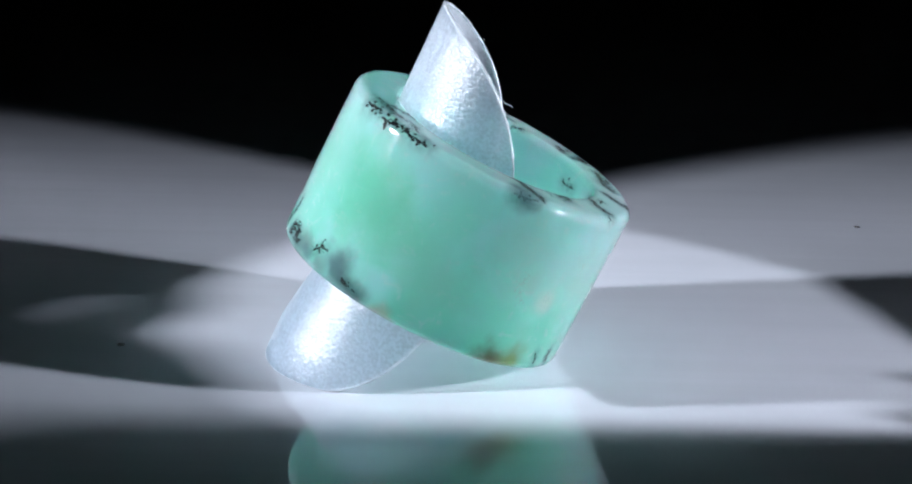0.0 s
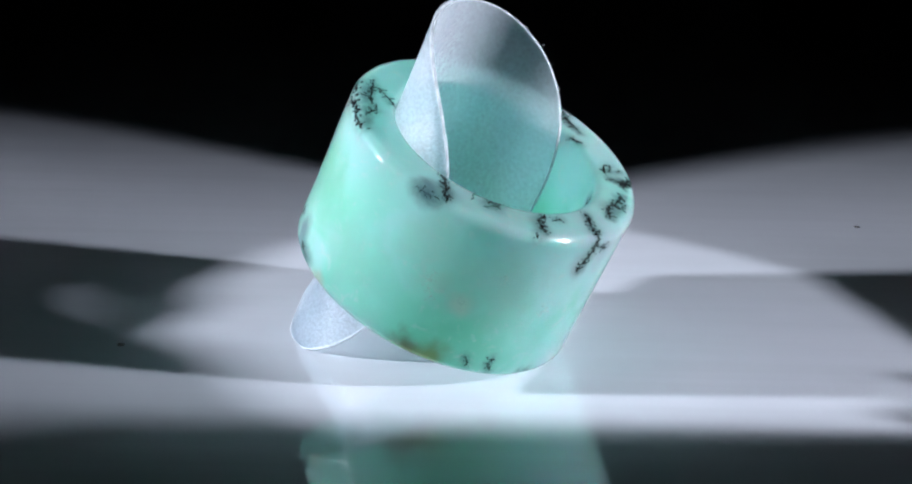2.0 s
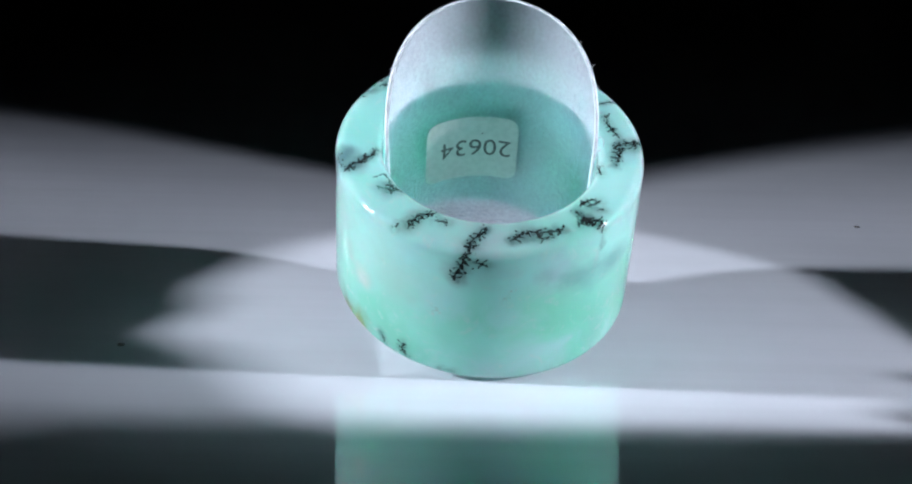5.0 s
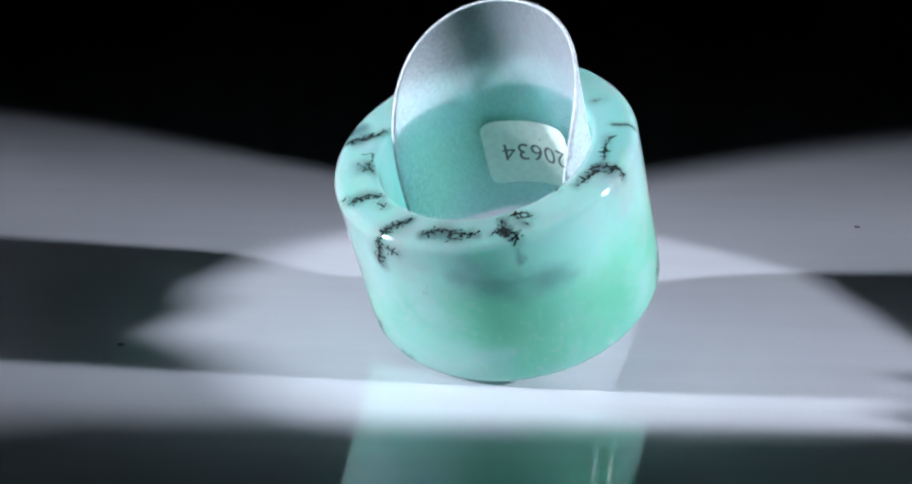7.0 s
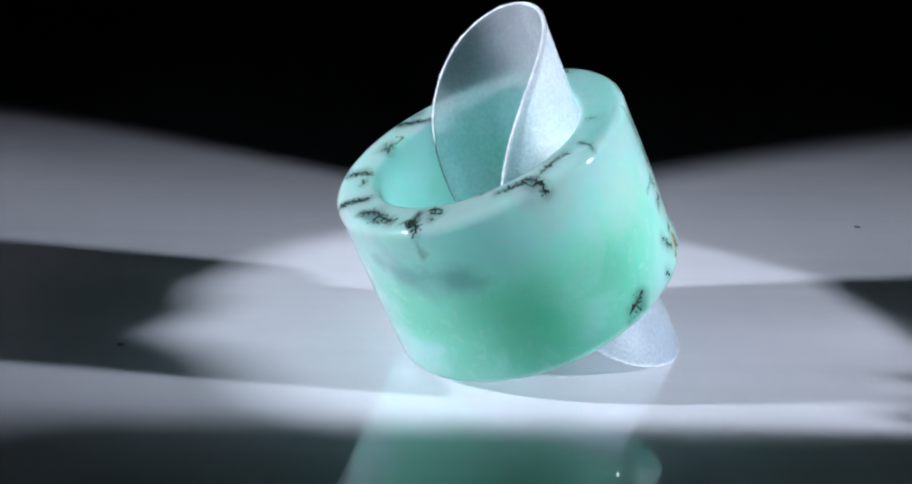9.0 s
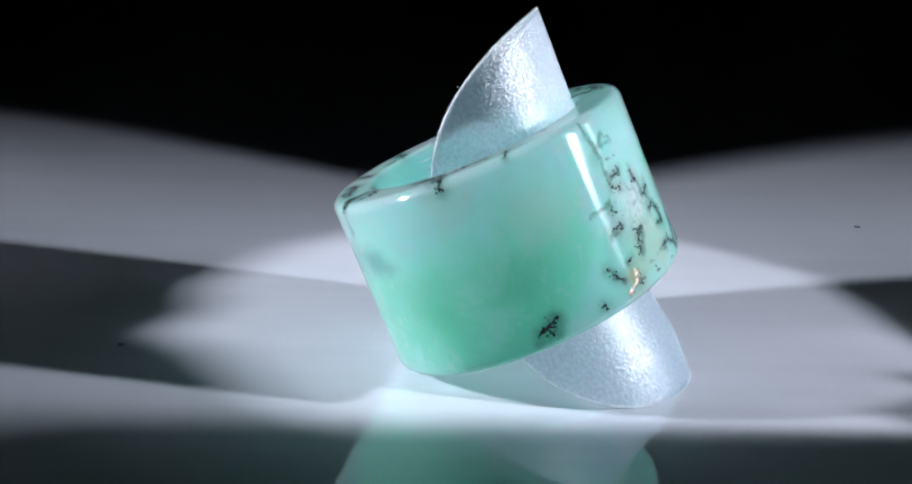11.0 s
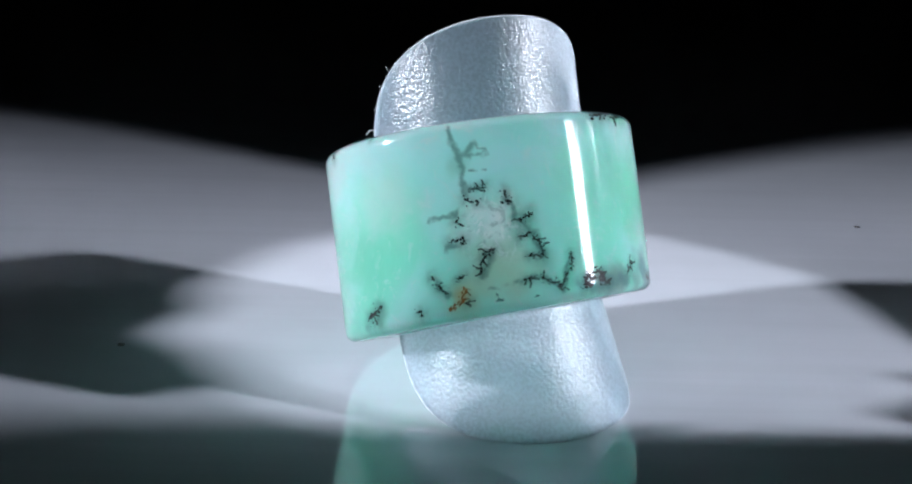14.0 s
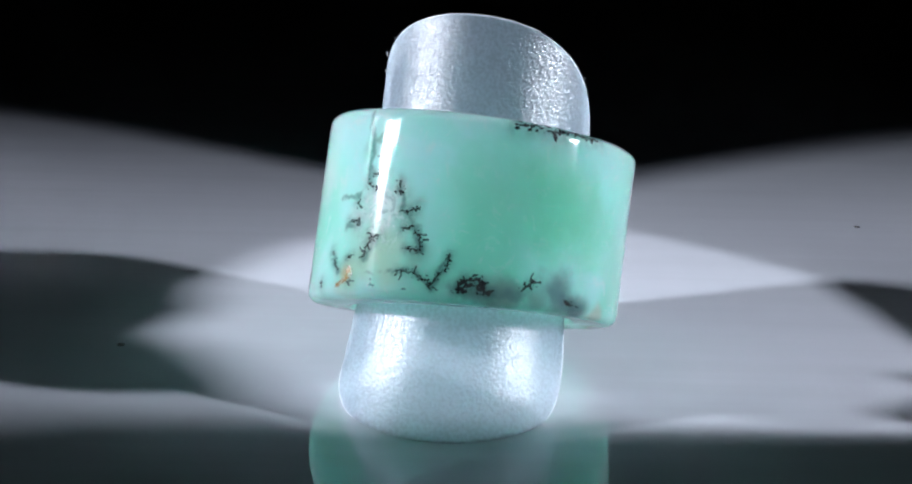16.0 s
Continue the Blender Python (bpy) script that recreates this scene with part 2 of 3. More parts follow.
    return m


def inclusion_material():
    m, tree, p = material("black_dendrite")
    c = coords(tree)
    tree.links.new(mixed(tree, ramp(tree, noise_node(tree, c, 900), 0.4, 0.7), (0.006, 0.008, 0.010), (0.030, 0.038, 0.036)), p.inputs["Base Color"])
    p.inputs["Roughness"].default_value = 0.45
    p.inputs["Specular IOR Level"].default_value = 0.06
    return m


def rust_material():
    m, tree, p = material("rust_dendrite")
    c = coords(tree)
    tree.links.new(mixed(tree, ramp(tree, noise_node(tree, c, 900), 0.4, 0.7), (0.24, 0.12, 0.03), (0.09, 0.055, 0.02)), p.inputs["Base Color"])
    p.inputs["Roughness"].default_value = 0.25
    return m


def sheet_material(name, cover, rough, outer):
    m, tree, p = material(name)
    c = coords(tree)
    out = tree.nodes["Material Output"]
    tree.nodes.remove(p)
    clear = node(tree, "ShaderNodeBsdfTransparent", Color=(0.98, 0.99, 1.0, 1))
    milk = node(tree, "ShaderNodeBsdfTranslucent", Color=(0.88, 0.95, 1.0, 1))
    matte = node(tree, "ShaderNodeBsdfDiffuse", Color=(0.52, 0.70, 0.98, 1))
    gloss = node(tree, "ShaderNodeBsdfGlossy", Roughness=rough)
    facing = node(tree, "ShaderNodeLayerWeight", Blend=0.5)
    height = noise_node(tree, c, 3000 if outer else 2600, 2.0, 0.5)
    for s in (gloss, facing):
        bumped(tree, s, height, 1.0, 0.13 * MM if outer else 0.18 * MM)
    for s in (matte, milk):
        bumped(tree, s, height, 1.0, 0.07 * MM if outer else 0.14 * MM)
    both = node(tree, "ShaderNodeMixShader", Fac=0.12)
    tree.links.new(milk.outputs[0], both.inputs[1])
    tree.links.new(matte.outputs[0], both.inputs[2])
    blur = node(tree, "ShaderNodeBsdfRefraction", Color=(0.95, 0.97, 1.0, 1), Roughness=0.34 if outer else 0.10, IOR=1.18)
    bumped(tree, blur, height, 1.0, 0.12 * MM)
    frost = node(tree, "ShaderNodeMixShader", Fac=0.3 if outer else 0.16)
    tree.links.new(clear.outputs[0], frost.inputs[1])
    tree.links.new(blur.outputs[0], frost.inputs[2])
    body = tree.nodes.new("ShaderNodeMixShader")
    tree.links.new(ramp(tree, height, 0.35, 0.65, cover * 0.78, cover * 1.22), body.inputs[0])
    tree.links.new(frost.outputs[0], body.inputs[1])
    tree.links.new(both.outputs[0], body.inputs[2])
    top = tree.nodes.new("ShaderNodeMixShader")
    steep = node(tree, "ShaderNodeMath")
    steep.operation = "POWER"
    steep.inputs[1].default_value = 4.0
    tree.links.new(facing.outputs["Facing"], steep.inputs[0])
    tree.links.new(ramp(tree, steep.outputs[0], 0.0, 1.0, 0.036 if outer else 0.09, 0.4), top.inputs[0])
    tree.links.new(body.outputs[0], top.inputs[1])
    tree.links.new(gloss.outputs[0], top.inputs[2])
    tree.links.new(top.outputs[0], out.inputs[0])
    return m


def plain_material(name, a, b, rough, scale):
    m, tree, p = material(name)
    c = coords(tree)
    tree.links.new(mixed(tree, ramp(tree, noise_node(tree, c, scale), 0.35, 0.65), a, b), p.inputs["Base Color"])
    p.inputs["Roughness"].default_value = rough
    return m


TABLE, STONE = table_material(), stone_material()
BLACK, RUST = inclusion_material(), rust_material()
GREY = plain_material("grey_dendrite", (0.06, 0.17, 0.145), (0.14, 0.32, 0.27), 0.5, 800)
SHEET = sheet_material("frosted_plastic", 0.38, 0.19, True)
CLEAR = sheet_material("smooth_plastic", 0.16, 0.17, False)
GREY.node_tree.nodes["Principled BSDF"].inputs["Specular IOR Level"].default_value = 0.1
WHITE = plain_material("white_feather", (0.42, 0.60, 0.54), (0.62, 0.78, 0.72), 0.5, 900)
EDGE = plain_material("cut_plastic_edge", (0.40, 0.45, 0.49), (0.56, 0.61, 0.65), 0.5, 1200)
PAPER = plain_material("white_sticker_paper", (0.50, 0.56, 0.53), (0.57, 0.62, 0.59), 0.6, 1500)
INK = plain_material("grey_ink", (0.05, 0.06, 0.06), (0.11, 0.12, 0.12), 0.6, 3000)
CLOTH = plain_material("black_cloth", (0.003, 0.003, 0.0035), (0.005, 0.005, 0.006), 0.95, 300)
DUST = plain_material("dark_dust", (0.08, 0.08, 0.08), (0.14, 0.14, 0.14), 0.9, 3000)


# ---- the place ----
def finish(bm, name, mat, smooth=True):
    mesh = bpy.data.meshes.new(name)
    bm.normal_update()
    bm.to_mesh(mesh)
    bm.free()
    mesh.materials.append(mat)
    for f in mesh.polygons:
        f.use_smooth = smooth
    return mesh


def part(name, bm, mat, parent, label="", smooth=True):
    ob = new(name, finish(bm, name, mat, smooth))
    ob.parent = parent
    return tagged(ob, label)


def slab(name, lo, hi, mat, label):
    bm = bmesh.new()
    bmesh.ops.create_cube(bm, size=1)
    for v in bm.verts:
        v.co = [lo[i] if v.co[i] < 0 else hi[i] for i in range(3)]
    return tagged(new(name, finish(bm, name, mat, False)), label, "", "", "structure")


slab("floor", (-1.5, -1.0, -0.02), (1.5, 1.6, 0.0), TABLE, "glossy white acrylic table sheet with a soft mirror")
slab("wall_north", (-1.5, 1.6, -0.02), (1.5, 1.65, 1.5), CLOTH, "black cloth backdrop in the dark")
slab("wall_south", (-1.5, -1.05, -0.02), (1.5, -1.0, 1.5), CLOTH, "black studio wall")
slab("wall_west", (-1.55, -1.05, -0.02), (-1.5, 1.65, 1.5), CLOTH, "black studio wall")
slab("wall_east", (1.5, -1.05, -0.02), (1.55, 1.65, 1.5), CLOTH, "black studio wall")
slab("ceiling", (-1.55, -1.05, 1.5), (1.55, 1.65, 1.55), CLOTH, "black studio ceiling")



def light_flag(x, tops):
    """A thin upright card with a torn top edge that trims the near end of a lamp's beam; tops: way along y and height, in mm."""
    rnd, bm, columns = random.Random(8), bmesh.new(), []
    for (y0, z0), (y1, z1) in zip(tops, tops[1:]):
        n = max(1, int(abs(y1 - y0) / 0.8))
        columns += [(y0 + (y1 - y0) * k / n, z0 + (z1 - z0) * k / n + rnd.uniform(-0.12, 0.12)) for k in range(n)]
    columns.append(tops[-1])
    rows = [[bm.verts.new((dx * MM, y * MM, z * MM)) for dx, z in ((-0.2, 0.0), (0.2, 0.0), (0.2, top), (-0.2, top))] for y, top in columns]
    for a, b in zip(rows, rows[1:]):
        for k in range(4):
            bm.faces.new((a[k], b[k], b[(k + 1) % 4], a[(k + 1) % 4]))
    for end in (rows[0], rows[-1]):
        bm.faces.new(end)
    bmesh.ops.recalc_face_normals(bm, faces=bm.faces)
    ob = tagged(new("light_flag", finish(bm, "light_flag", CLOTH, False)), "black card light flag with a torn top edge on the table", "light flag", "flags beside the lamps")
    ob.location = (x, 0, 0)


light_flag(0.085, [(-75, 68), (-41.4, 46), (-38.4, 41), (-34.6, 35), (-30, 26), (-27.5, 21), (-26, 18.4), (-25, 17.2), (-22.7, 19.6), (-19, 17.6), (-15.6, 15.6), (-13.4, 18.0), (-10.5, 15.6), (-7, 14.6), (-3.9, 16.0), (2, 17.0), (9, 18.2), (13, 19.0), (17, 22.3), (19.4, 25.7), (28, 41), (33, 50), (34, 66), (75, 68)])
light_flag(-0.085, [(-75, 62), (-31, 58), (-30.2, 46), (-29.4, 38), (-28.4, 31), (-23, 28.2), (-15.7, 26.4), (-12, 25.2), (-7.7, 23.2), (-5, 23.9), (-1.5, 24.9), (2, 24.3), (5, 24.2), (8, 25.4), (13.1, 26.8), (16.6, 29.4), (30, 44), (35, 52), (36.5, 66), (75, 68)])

# ---- the stone ring ----
TILT, LEAN_WAY, TURN_RATE = 24.834, 3.082, -17.996
REST = Matrix.Translation((-2.5955 * MM, 0.2763 * MM, 14.9458 * MM)) @ pose(0, 0, 0, 0, 0, LEAN_WAY) @ pose(0, 0, 0, 0, TILT, 0)


def profile(steps=6):
    """Radius and height round the ring's section, from the lower outer edge up, over and down the bore."""
    pts = []
    for cx, cz, a0, b in ((R_OUT - BEV, -HALF + BEV, -90, BEV), (R_OUT - BEV, HALF - BEV, 0, BEV), (R_IN + 0.8, HALF - 0.8, 90, 0.8), (R_IN + 0.8, -HALF + 0.8, 180, 0.8)):
        for k in range(steps + 1):
            a = radians(a0 + 90 * k / steps)
            pts.append((cx + b * math.cos(a), cz + b * math.sin(a)))
    full = []
    for i, p in enumerate(pts):
        q = pts[(i + 1) % len(pts)]
        n = max(1, int(math.hypot(q[0] - p[0], q[1] - p[1]) / 0.42))
        full += [(p[0] + (q[0] - p[0]) * k / n, p[1] + (q[1] - p[1]) * k / n) for k in range(n)]
    return full


def wave(angle, h):
    return 0.10 * noise.noise(Vector((math.cos(radians(angle)) * 1.3, math.sin(radians(angle)) * 1.3, h * 0.1)))


def ring_bmesh(around=400):
    bm, prof, rows = bmesh.new(), profile(), []
    for i in range(around):
        a = 360 * i / around
        row = []
        for r, h in prof:
            low = max(0.0, min(1.0, (HALF - h) / (2 * HALF)))
            row.append(bm.verts.new(on_ring(a, h + bottom_shift(a) * low, r + wave(a, h))))
        rows.append(row)
    for i in range(around):
        a, b = rows[i], rows[(i + 1) % around]
        for k in range(len(prof)):
            n = (k + 1) % len(prof)
            bm.faces.new((a[k], b[k], b[n], a[n]))
    bmesh.ops.recalc_face_normals(bm, faces=bm.faces)
    return bm


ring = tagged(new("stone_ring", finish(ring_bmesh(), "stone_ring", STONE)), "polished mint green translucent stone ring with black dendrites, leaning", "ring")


BEV_IN = 0.8


def skin(angle, s, lift):
    """A point of the ring's surface: s is the way in mm from the upper outer corner, down the wall below zero, over the top face above it and down the bore."""
    s = max(s, BEV - 2 * HALF)
    if s < -BEV:
        h = HALF + s
        return on_ring(angle, h + bottom_shift(angle) * (HALF - h) / (2 * HALF), R_OUT + lift + wave(angle, h))
    if s < BEV:
        a = (s + BEV) / (2 * BEV) * math.pi / 2
        return on_ring(angle, HALF - BEV + (BEV + lift) * math.sin(a), R_OUT - BEV + (BEV + lift) * math.cos(a) + wave(angle, HALF - BEV))
    turn = R_OUT - R_IN - BEV_IN
    if s < turn:
        return on_ring(angle, HALF + lift, R_OUT - s)
    if s < turn + BEV_IN * math.pi / 2:
        a = (s - turn) / BEV_IN
        return on_ring(angle, HALF - BEV_IN + (BEV_IN + lift) * math.cos(a), R_IN + BEV_IN - (BEV_IN + lift) * math.sin(a) + wave(angle, HALF))
    h = HALF - BEV_IN - (s - turn - BEV_IN * math.pi / 2)
    return on_ring(angle, h, R_IN - lift + wave(angle, h))


def blob(bm, rnd, angle, s, size, turn, long):
    """One flat grain of an inclusion, half sunk in the stone."""
    n, centre, rim = 7, None, []
    for k in range(n):
        a = 2 * math.pi * k / n
        r = size * rnd.uniform(0.55, 1.2)
        x, y = r * math.cos(a) * long, r * math.sin(a)
        x, y = x * math.cos(turn) - y * math.sin(turn), x * math.sin(turn) + y * math.cos(turn)
        rim.append(bm.verts.new(skin(angle + math.degrees(x / R_OUT), s + y, -0.004)))
    centre = bm.verts.new(skin(angle, s, 0.03))
    for k in range(n):
        bm.faces.new((rim[k], rim[(k + 1) % n], centre))


HALOS = []


def dendrite(seed, path, width=0.16, twigs=1.0, mat=None, gaps=0.08):
    """A branching black growth along a few corners (angle, s), with side twigs."""
    rnd, bm = random.Random(seed), bmesh.new()
    if mat is None:
        HALOS.append((path, width, 0.5))

    def grow(a, s, turn, length, w):
        while length > 0:
            step = w * 0.9
            turn += rnd.uniform(-0.45, 0.45)
            a, s, length = a + math.degrees(math.cos(turn) * step / R_OUT), s + math.sin(turn) * step, length - step
            if s > 12 or s < -2 * HALF + 1.0:
                return
            if rnd.random() > gaps:
                blob(bm, rnd, a, s, w * rnd.uniform(0.5, 1.2), turn, rnd.uniform(0.9, 1.7))

    for (a0, s0), (a1, s1) in zip(path, path[1:]):
        dx, dy = radians(a1 - a0) * R_OUT, s1 - s0
        length, turn = math.hypot(dx, dy), math.atan2(dy, dx)
        n = max(2, int(length / (width * 0.8)))
        off = 0.0
        for k in range(n):
            f = k / n
            off += rnd.uniform(-0.5, 0.5) * width
            a = a0 + (a1 - a0) * f - math.degrees(math.sin(turn) * off / R_OUT)
            s = s0 + (s1 - s0) * f + math.cos(turn) * off
            if mat is GREY:
                blob(bm, rnd, a, s, width * rnd.uniform(0.5, 0.9), turn, 1.6)
            elif rnd.random() > gaps:
                blob(bm, rnd, a, s, width * rnd.uniform(0.40, 0.72), turn, 1.6)
                for grain in range(2):
                    blob(bm, rnd, a + rnd.gauss(0, 4.2) * width, s + rnd.gauss(0, 1.0) * width, width * rnd.uniform(0.15, 0.75), rnd.uniform(0, 3), rnd.uniform(0.8, 1.7))
            if rnd.random() < 0.30 * twigs:
                grow(a, s, turn + rnd.choice((-1, 1)) * rnd.uniform(0.6, 1.5), rnd.uniform(0.3, 0.9), width * rnd.uniform(0.55, 0.85))
    mat = mat or BLACK
    part("inclusion", bm, mat, ring, {GREY: "blurred grey growth deep in the stone", WHITE: "white feathery flaw in the stone", RUST: "rust-brown branching growth"}.get(mat, "black branching growth"))


# the tree-like growth on the high side, then the upper rim, the top face, the low edge and the bore
dendrite(4, [(154, -6.4), (160, -6.4)], 0.14, 0.3)
dendrite(6, [(152, -7.4), (154, -7.7), (157, -8.0)], 0.20, 0.3)
dendrite(7, [(148, -9.2), (149, -9.1)], 0.20, 0.4)
dendrite(9, [(145, -11.0), (147, -11.0), (150, -10.8), (150, -11.5)], 0.18, 0.3)
dendrite(11, [(166, -7.1), (166, -8.0), (168, -8.4)], 0.22, 0.2)
dendrite(12, [(168, -9.8), (171, -9.9), (173, -9.7), (174, -9.1)], 0.18, 0.5)
dendrite(13, [(169, -11.4), (172, -11.3)], 0.17, 0.4)
dendrite(14, [(174, -11.6), (176, -12.4), (177, -13.3), (176, -13.7), (171, -13.4)], 0.15, 0.5)
dendrite(16, [(169, -15.5), (175, -15.5), (180, -16.1), (182, -17.0)], 0.14, 0.4)
dendrite(17, [(187, -13.6), (187, -14.5), (185, -15.4), (182, -16.8)], 0.16, 0.2)
dendrite(18, [(160, -12.3), (157, -12.7), (155, -13.6), (154, -14.4)], 0.19, 0.5)
dendrite(19, [(137, -13.9), (139, -14.8), (142, -15.5)], 0.24, 0.2)
dendrite(20, [(131, -16.8), (132, -17.6)], 0.22, 0.3)
dendrite(21, [(113, -15.7), (109, -16.4), (111, -16.8)], 0.26, 0.6)
dendrite(22, [(104, -17.6), (112, -17.8)], 0.14, 0.3)
dendrite(23, [(142, -17.4), (145, -16.7), (148, -16.0), (150, -15.6)], 0.20, 0.6, RUST)
dendrite(24, [(146, -14.4), (149, -14.3)], 0.16, 0.5)
dendrite(25, [(148, -16.7), (150, -16.5)], 0.16, 0.5)
dendrite(27, [(192, -17.3), (193, -15.9), (198, -15.8), (199, -16.4)], 0.25, 1.0)
dendrite(30, [(204, -0.3), (213, -0.1), (223, 0.1)], 0.44, 0.6)
dendrite(31, [(227, 0.0), (238, 0.2)], 0.38, 0.6)
dendrite(32, [(170, -17.5), (173, -17.3)], 0.16, 0.6, GREY)
dendrite(33, [(159, -17.0), (161, -16.9)], 0.16, 0.6, GREY)
dendrite(34, [(229, 1.2), (224, 2.4), (218, 1.8), (203, 1.6), (200, 1.1)], 0.20, 0.5)
dendrite(35, [(205, 2.3), (215, 4.1)], 0.18, 0.6)
dendrite(36, [(285, 0.2), (282, 1.9), (277, 3.6), (274, 4.3)], 0.22, 0.8)
dendrite(37, [(300, 3.6), (306, 4.1)], 0.18, 0.8)
dendrite(38, [(293, 2.9), (293, 4.1), (300, 3.9)], 0.18, 0.4, GREY)
dendrite(39, [(323, 1.5), (325, 3.3), (330, 3.9)], 0.22, 0.8)
dendrite(40, [(321, -0.0), (321, 0.8)], 0.18, 0.6)
dendrite(41, [(325, 1.0), (325, 2.3)], 0.20, 0.8)
dendrite(42, [(332, 3.1), (338, 3.3)], 0.18, 0.8)
dendrite(43, [(356, 3.5), (350, 1.4), (349, -0.4), (347, -2.6), (347, -4.2)], 0.24, 0.8)
dendrite(44, [(352, -1.3), (357, -1.7)], 0.16, 0.8)
dendrite(45, [(345, -3.8), (348, -1.9)], 0.17, 0.8)
dendrite(46, [(6, 1.7), (13, 2.6), (20, 2.3), (28, 1.5)], 0.22, 1.0)
dendrite(47, [(17, 1.6), (23, 1.3)], 0.15, 0.6)
dendrite(48, [(44, 3.5), (50, 2.9)], 0.20, 0.8)
dendrite(49, [(40, 3.2), (39, 1.7), (42, 0.8)], 0.22, 0.8)
dendrite(50, [(35, 1.7), (41, 1.8)], 0.18, 0.5)
dendrite(51, [(48, 1.9), (49, 1.4)], 0.15, 0.3)
dendrite(52, [(94, 2.1), (90, 0.8)], 0.22, 1.0)
dendrite(53, [(76, 4.6), (69, 4.1)], 0.16, 0.3)
dendrite(54, [(285, 0.6), (282, 2.2), (277, 3.8)], 0.17, 0.8)
dendrite(55, [(299, 2.7), (306, 4.2)], 0.18, 0.5, GREY)
dendrite(56, [(303, 3.2), (305, 4.0), (308, 4.3)], 0.18, 0.5)
dendrite(59, [(351, 0.7), (353, 1.2)], 0.18, 0.8)
dendrite(62, [(36, 1.6), (40, 1.9), (43, -0.3)], 0.20, 0.8)
dendrite(63, [(46, 2.9), (52, 2.4)], 0.18, 0.6)
dendrite(64, [(78, 2.8), (90, 2.8), (93, 1.0), (93, -1.0)], 0.24, 0.8)
dendrite(65, [(97, 2.4), (107, 2.9), (113, 2.8)], 0.16, 0.5)
dendrite(66, [(121, 2.3), (118, -0.1)], 0.10, 0.1)
dendrite(67, [(142, 3.0), (141, 2.5)], 0.20, 0.5)
dendrite(68, [(111, -16.3), (106, -16.4)], 0.22, 0.8)
dendrite(69, [(191, -16.9), (199, -16.5), (203, -17.2)], 0.24, 1.2)
dendrite(70, [(214, -16.3), (219, -15.3)], 0.22, 0.8)
dendrite(72, [(232, -16.7), (237, -17.2), (239, -17.8)], 0.24, 0.6)
dendrite(73, [(275, -0.2), (283, -0.1)], 0.26, 0.8)
dendrite(76, [(31, 6.6), (20, 6.6)], 0.18, 0.6, None, 0.45)

dendrite(77, [(316, -16.0), (318, -17.2)], 0.15, 0.8)
dendrite(78, [(327, -15.6), (326, -16.4), (328, -17.4)], 0.16, 0.9)
dendrite(79, [(342, -17.5), (347, -17.6)], 0.14, 0.5)
# the blurred back of the tree-like growth shows on the bore
for path in ([(149, 6.2), (151, 9.0), (149, 12.0), (153, 15.0)], [(151, 9.0), (158, 8.2), (163, 9.6)], [(150, 12.2), (158, 11.6), (166, 13.0)], [(158, 14.6), (165, 15.6)], [(196, 6.0), (203, 6.6), (210, 6.2)], [(140, 10.0), (144, 13.5)]):
    HALOS.append((path, 0.34, 0.42))
# pale feathers
for seed, path in ((90, [(305, -8.8), (304, -9.6), (307, -10.4)]), (91, [(293, -7.6), (292, -9.2), (295, -10.6)]), (92, [(340, -8.6), (338, -9.8)]), (94, [(6, -5.0), (4, -6.4)]), (95, [(316, -5.0), (317, -6.4)])):
    dendrite(seed, path, 0.09, 1.2, WHITE, 0.55)



def smoke_halos():
    """How far each point of the stone is darkened by the black growths beside it, as the mesh's own attribute."""
    mesh = ring.data
    co = np.empty(len(mesh.vertices) * 3)
    mesh.vertices.foreach_get("co", co)
    co = co.reshape(-1, 3) / MM
    dark = np.zeros(len(co))
    for path, width, depth in HALOS:
        reach = 1.5 * width + 0.16
        for (a0, s0), (a1, s1) in zip(path, path[1:]):
            n = max(2, int(math.hypot(radians(a1 - a0) * R_OUT, s1 - s0) / 0.25))
            for k in range(n + 1):
                at = np.array(skin(a0 + (a1 - a0) * k / n, s0 + (s1 - s0) * k / n, 0)) / MM
                near = np.abs(co - at).max(axis=1) < 3 * reach
                gap = ((co[near] - at) ** 2).sum(axis=1)
                dark[near] = np.maximum(dark[near], depth * np.exp(-gap / (2 * reach * reach)))
    mesh.attributes.new("halo", "FLOAT", "POINT").data.foreach_set("value", dark.astype(np.float32))


smoke_halos()

# ---- the rolled plastic sheet ----
R_SHEET, THICK, SHEET_MID, SHEET_UP, SHEET_WIDE, SHEET_TURN = 10.45, 0.34, -0.92, 20.3, 101.5, 181.5


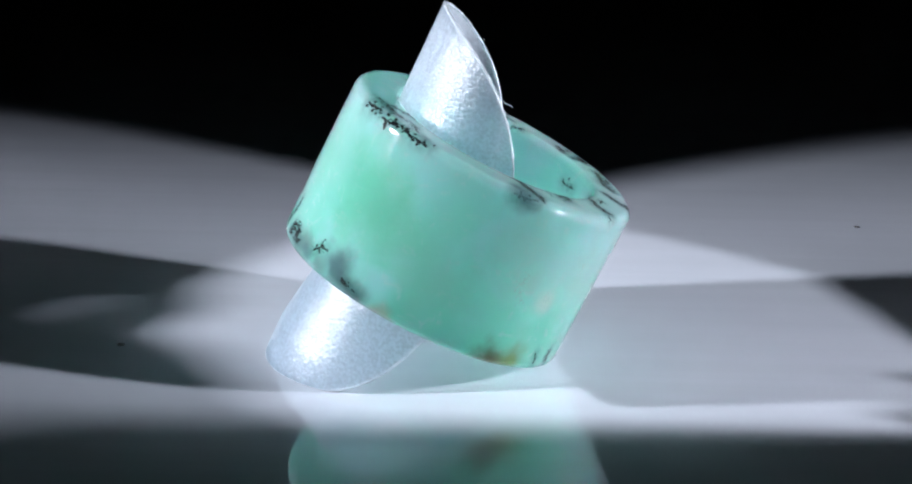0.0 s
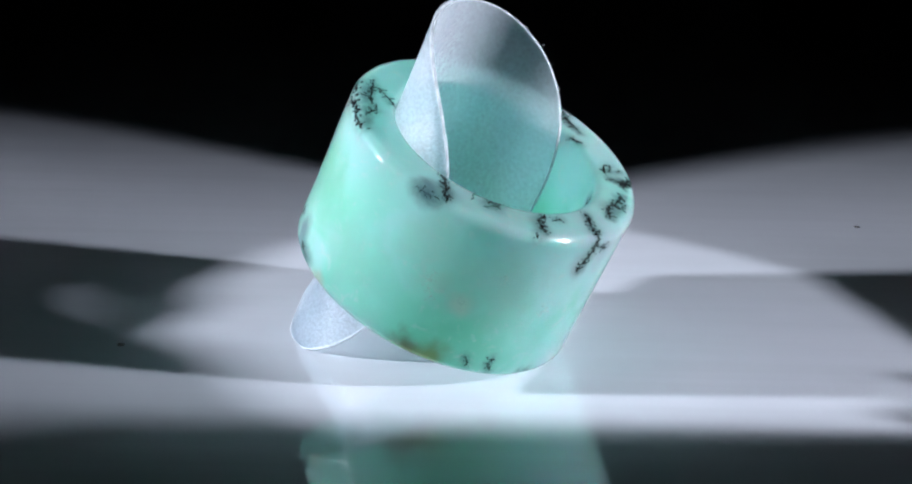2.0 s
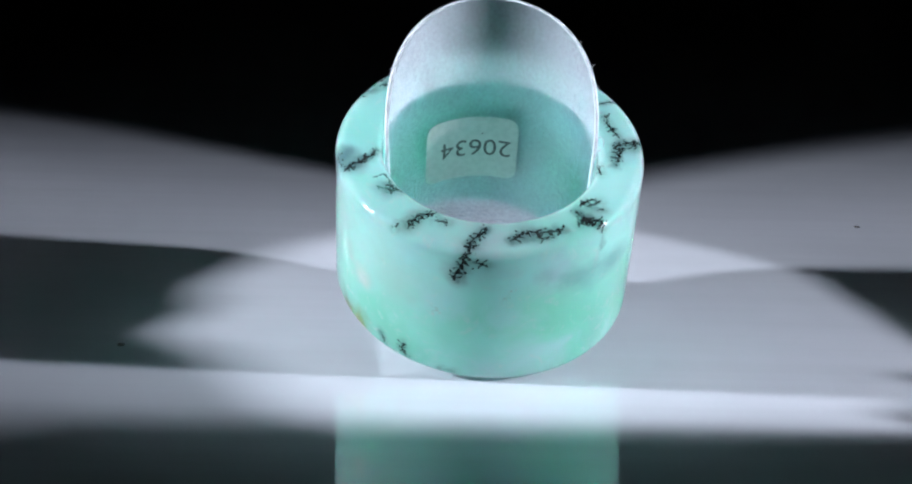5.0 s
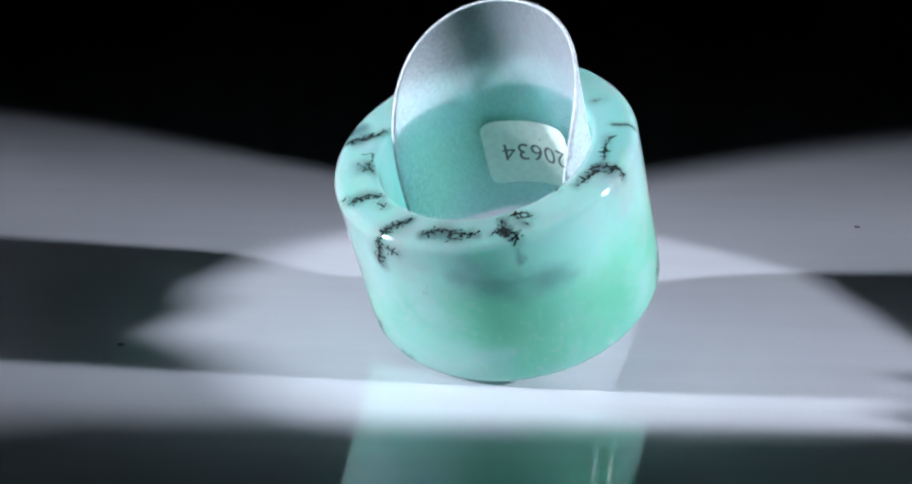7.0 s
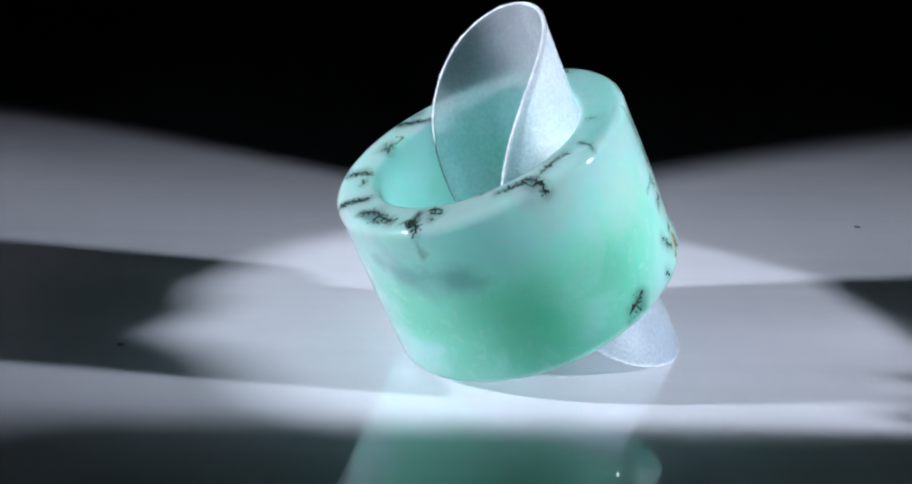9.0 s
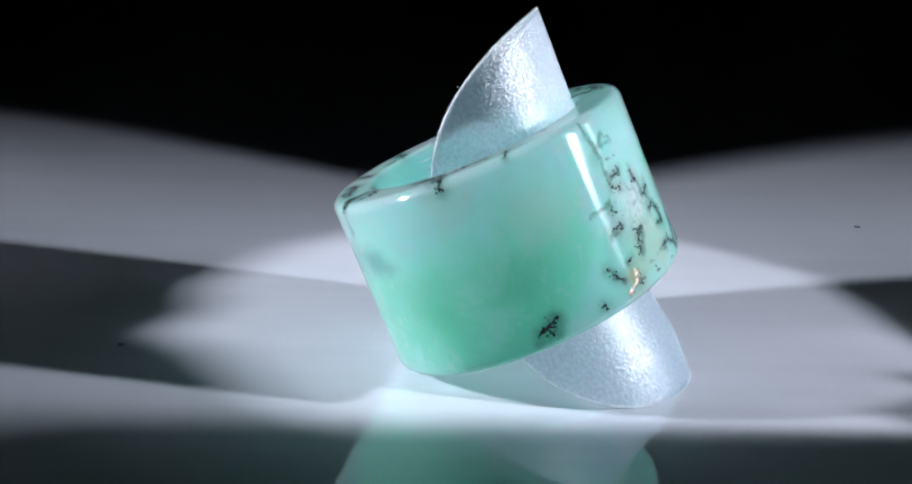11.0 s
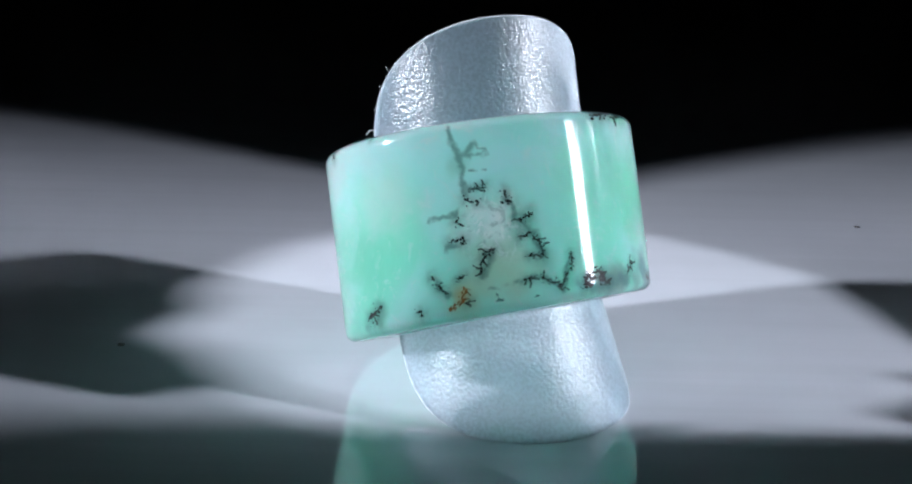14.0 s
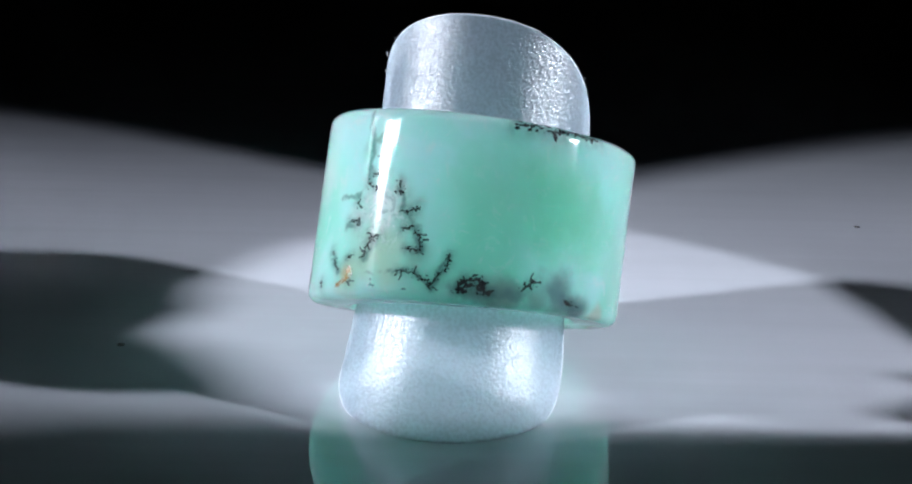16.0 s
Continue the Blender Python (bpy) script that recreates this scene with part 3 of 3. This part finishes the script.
def sheet_point(u, rho, r):
    """u goes round the sheet's outline, rho from its middle to its edge."""
    c, s = math.cos(u), math.sin(u)
    n = 2.0 / (2.2 if s > 0 or c < 0 else 2.5)
    x = math.copysign(abs(c) ** n, c) * rho
    y = math.copysign(abs(s) ** n, s) * rho
    y = y if y > 0 else 1.045 * y
    h, angle = SHEET_MID + SHEET_UP * y, SHEET_TURN + (SHEET_WIDE + (6.0 if x < 0 else 0.0) + 4.5 * max(-1.0, min(1.0, 2 * y))) * x
    lean = (h + 12) / 27
    flare = max(0.0, min(1.0, (-8.5 - h) / 9))    # the free foot springs open
    r += 1.1 * flare
    p = on_ring(215, 0, 0.6 * flare) + on_ring(angle, h, r + 0.28 * lean) + Vector((-0.35 * lean, 0.03 * lean, 0)) * MM
    low = (REST @ p).z - 0.03 * MM          # the foot stops at the table
    return p - Vector((0, 0, low / 0.9075)) if low < 0 else p


def sheet_bmesh(around=144, rings=30):
    bm, sides = bmesh.new(), []
    for r in (R_SHEET, R_SHEET - THICK):
        centre = bm.verts.new(sheet_point(0, 0, r))
        rows = []
        for k in range(1, rings + 1):
            rows.append([bm.verts.new(sheet_point(2 * math.pi * i / around, k / rings, r)) for i in range(around)])
        for i in range(around):
            j = (i + 1) % around
            faces = [bm.faces.new((centre, rows[0][i], rows[0][j]))]
            faces += [bm.faces.new((a[i], b[i], b[j], a[j])) for a, b in zip(rows, rows[1:])]
            for f in faces:
                f.material_index = 0 if r == R_SHEET else 1
        sides.append(rows[-1])
    bmesh.ops.recalc_face_normals(bm, faces=bm.faces)
    return bm


def edge_bmesh(around=260):
    """The cut rim: a thin rounded bead with burrs."""
    bm, rows, rnd = bmesh.new(), [], random.Random(5)
    for i in range(around):
        u = 2 * math.pi * i / around
        burr = 1.0 + (0.005 if rnd.random() < 0.12 else 0.0) * rnd.random()
        row = []
        for rho, r in ((0.994, 0.02), (1.0, 0.03), (1.004 * burr, -0.5 * THICK), (1.0, -THICK - 0.03), (0.994, -THICK - 0.02)):
            row.append(bm.verts.new(sheet_point(u, rho, R_SHEET + r)))
        rows.append(row)
    for i in range(around):
        a, b = rows[i], rows[(i + 1) % around]
        for k in range(4):
            bm.faces.new((a[k], b[k], b[k + 1], a[k + 1]))
        bm.faces.new((a[4], b[4], b[0], a[0]))
    bmesh.ops.recalc_face_normals(bm, faces=bm.faces)
    return bm


sheet = tagged(new("plastic_sheet", None), "rolled frosted clear plastic sheet with rounded ends inside the ring", "plastic sheet")
roll = part("roll", sheet_bmesh(), SHEET, sheet, "frosted translucent plastic with a pebbled gloss")
roll.data.materials.append(CLEAR)

part("cut_edge", edge_bmesh(), EDGE, sheet, "white cut edge with burrs")


def fibre(u, seed, steps):
    rnd, bm, u = random.Random(seed), bmesh.new(), radians(u)
    p = sheet_point(u, 0.998, R_SHEET)
    d, last = (p - sheet_point(u, 0.9, R_SHEET - 2)).normalized(), None
    for k in range(steps):
        side = d.cross(Vector((0.3, 0.2, 1))).normalized() * 0.042 * MM
        up = d.cross(side).normalized() * 0.042 * MM
        now = [bm.verts.new(p + side), bm.verts.new(p - 0.5 * side + up), bm.verts.new(p - 0.5 * side - up)]
        if last:
            for a in range(3):
                b = (a + 1) % 3
                bm.faces.new((last[a], last[b], now[b], now[a]))
        last = now
        p = p + d * 0.10 * MM
        d = (d + Vector((rnd.uniform(-1, 1), rnd.uniform(-1, 1), rnd.uniform(-1, 1))) * 0.45).normalized()
    part("fibre", bm, EDGE, sheet, "loose plastic fibre")


for u, seed, steps in ((147, 31, 20), (151, 32, 8), (126, 33, 7), (132, 34, 5), (118, 35, 4), (140, 36, 5), (52, 37, 5), (96, 38, 3)):
    fibre(u, seed, steps)

# the sticker with its printed number, head down, on the inner side
S_A0, S_A1, S_H0, S_H1, R_STICK = 157.0, 219.0, -3.6, 4.8, R_SHEET - THICK - 0.45


def sticker_bmesh(nx=24, ny=12):
    bm, grid = bmesh.new(), []
    wide, tall, corner = radians(S_A1 - S_A0) * R_STICK, S_H1 - S_H0, 1.3
    for i in range(nx + 1):
        row = []
        for k in range(ny + 1):
            x, y = (i / nx - 0.5) * wide, (k / ny - 0.5) * tall
            ex, ey = max(0.0, abs(x) - (wide / 2 - corner)), max(0.0, abs(y) - (tall / 2 - corner))
            e = math.hypot(ex, ey)
            if e > corner:
                x -= math.copysign(ex * (1 - corner / e), x)
                y -= math.copysign(ey * (1 - corner / e), y)
            row.append((x, y))
        grid.append(row)
    for r, flip in ((R_STICK, False), (R_STICK + 0.04, True)):
        made = [[bm.verts.new(on_ring((S_A0 + S_A1) / 2 + math.degrees(x / R_STICK), (S_H0 + S_H1) / 2 + y, r)) for x, y in row] for row in grid]
        for i in range(nx):
            for k in range(ny):
                f = (made[i][k], made[i + 1][k], made[i + 1][k + 1], made[i][k + 1])
                bm.faces.new(f[::-1] if flip else f)
    return bm


sticker = part("sticker", sticker_bmesh(), PAPER, sheet, "white paper sticker with a printed number")


def number_bmesh(text, size, mid_angle, mid_h):
    curve = bpy.data.curves.new("number", "FONT")
    curve.body, curve.size, curve.align_x, curve.align_y = text, size, "CENTER", "CENTER"
    curve.resolution_u = 4
    ob = new("number", curve)
    bpy.context.view_layer.update()
    mesh = bpy.data.meshes.new_from_object(ob.evaluated_get(bpy.context.evaluated_depsgraph_get()))
    bpy.data.objects.remove(ob)
    bm = bmesh.new()
    bm.from_mesh(mesh)
    bmesh.ops.subdivide_edges(bm, edges=[e for e in bm.edges if e.calc_length() > 0.4], cuts=2)
    for v in bm.verts:
        v.co = on_ring(mid_angle + math.degrees(v.co.x / R_STICK), mid_h - v.co.y, R_STICK - 0.012)
    return bm


def dot_bmesh(angle, h, size):
    bm = bmesh.new()
    rim = [bm.verts.new(on_ring(angle + math.degrees(size * math.cos(k) / R_STICK), h + size * math.sin(k), R_STICK - 0.012)) for k in (0, 1.05, 2.1, 3.14, 4.2, 5.25)]
    bm.faces.new(rim)
    return bm


part("ink_dot", dot_bmesh(180.5, 2.5, 0.11), INK, sticker, "tiny ink dot", False)
part("number", number_bmesh("20634", 3.2, 184.5, 0.7), INK, sticker, "grey printed digits", False)

# ---- specks of dust on the table ----
for x, y, size in ((-37.8, -0.7, 0.40), (49.9, 46.0, 0.34)):
    bm = bmesh.new()
    bmesh.ops.create_icosphere(bm, subdivisions=2, radius=size * MM)
    for v in bm.verts:
        v.co = Vector((v.co.x * 1.2, v.co.y, max(v.co.z, -0.1 * MM) * 0.4)) * (1 + 0.3 * noise.noise(v.co * 4000))
    speck = tagged(new("dust_speck", finish(bm, "dust_speck", DUST)), "tiny dark speck of dust on the white table", "dust", "dust on the table")
    speck.location = (x * MM, y * MM, 0.04 * MM)


# ---- the slow turn ----

def motions():
    rows = [(0.5 * k, pose(0, 0, 0, 0, 0, TURN_RATE * 0.5 * k) @ REST) for k in range(33)]
    walk(ring, rows)
    walk(sheet, rows)


motions()
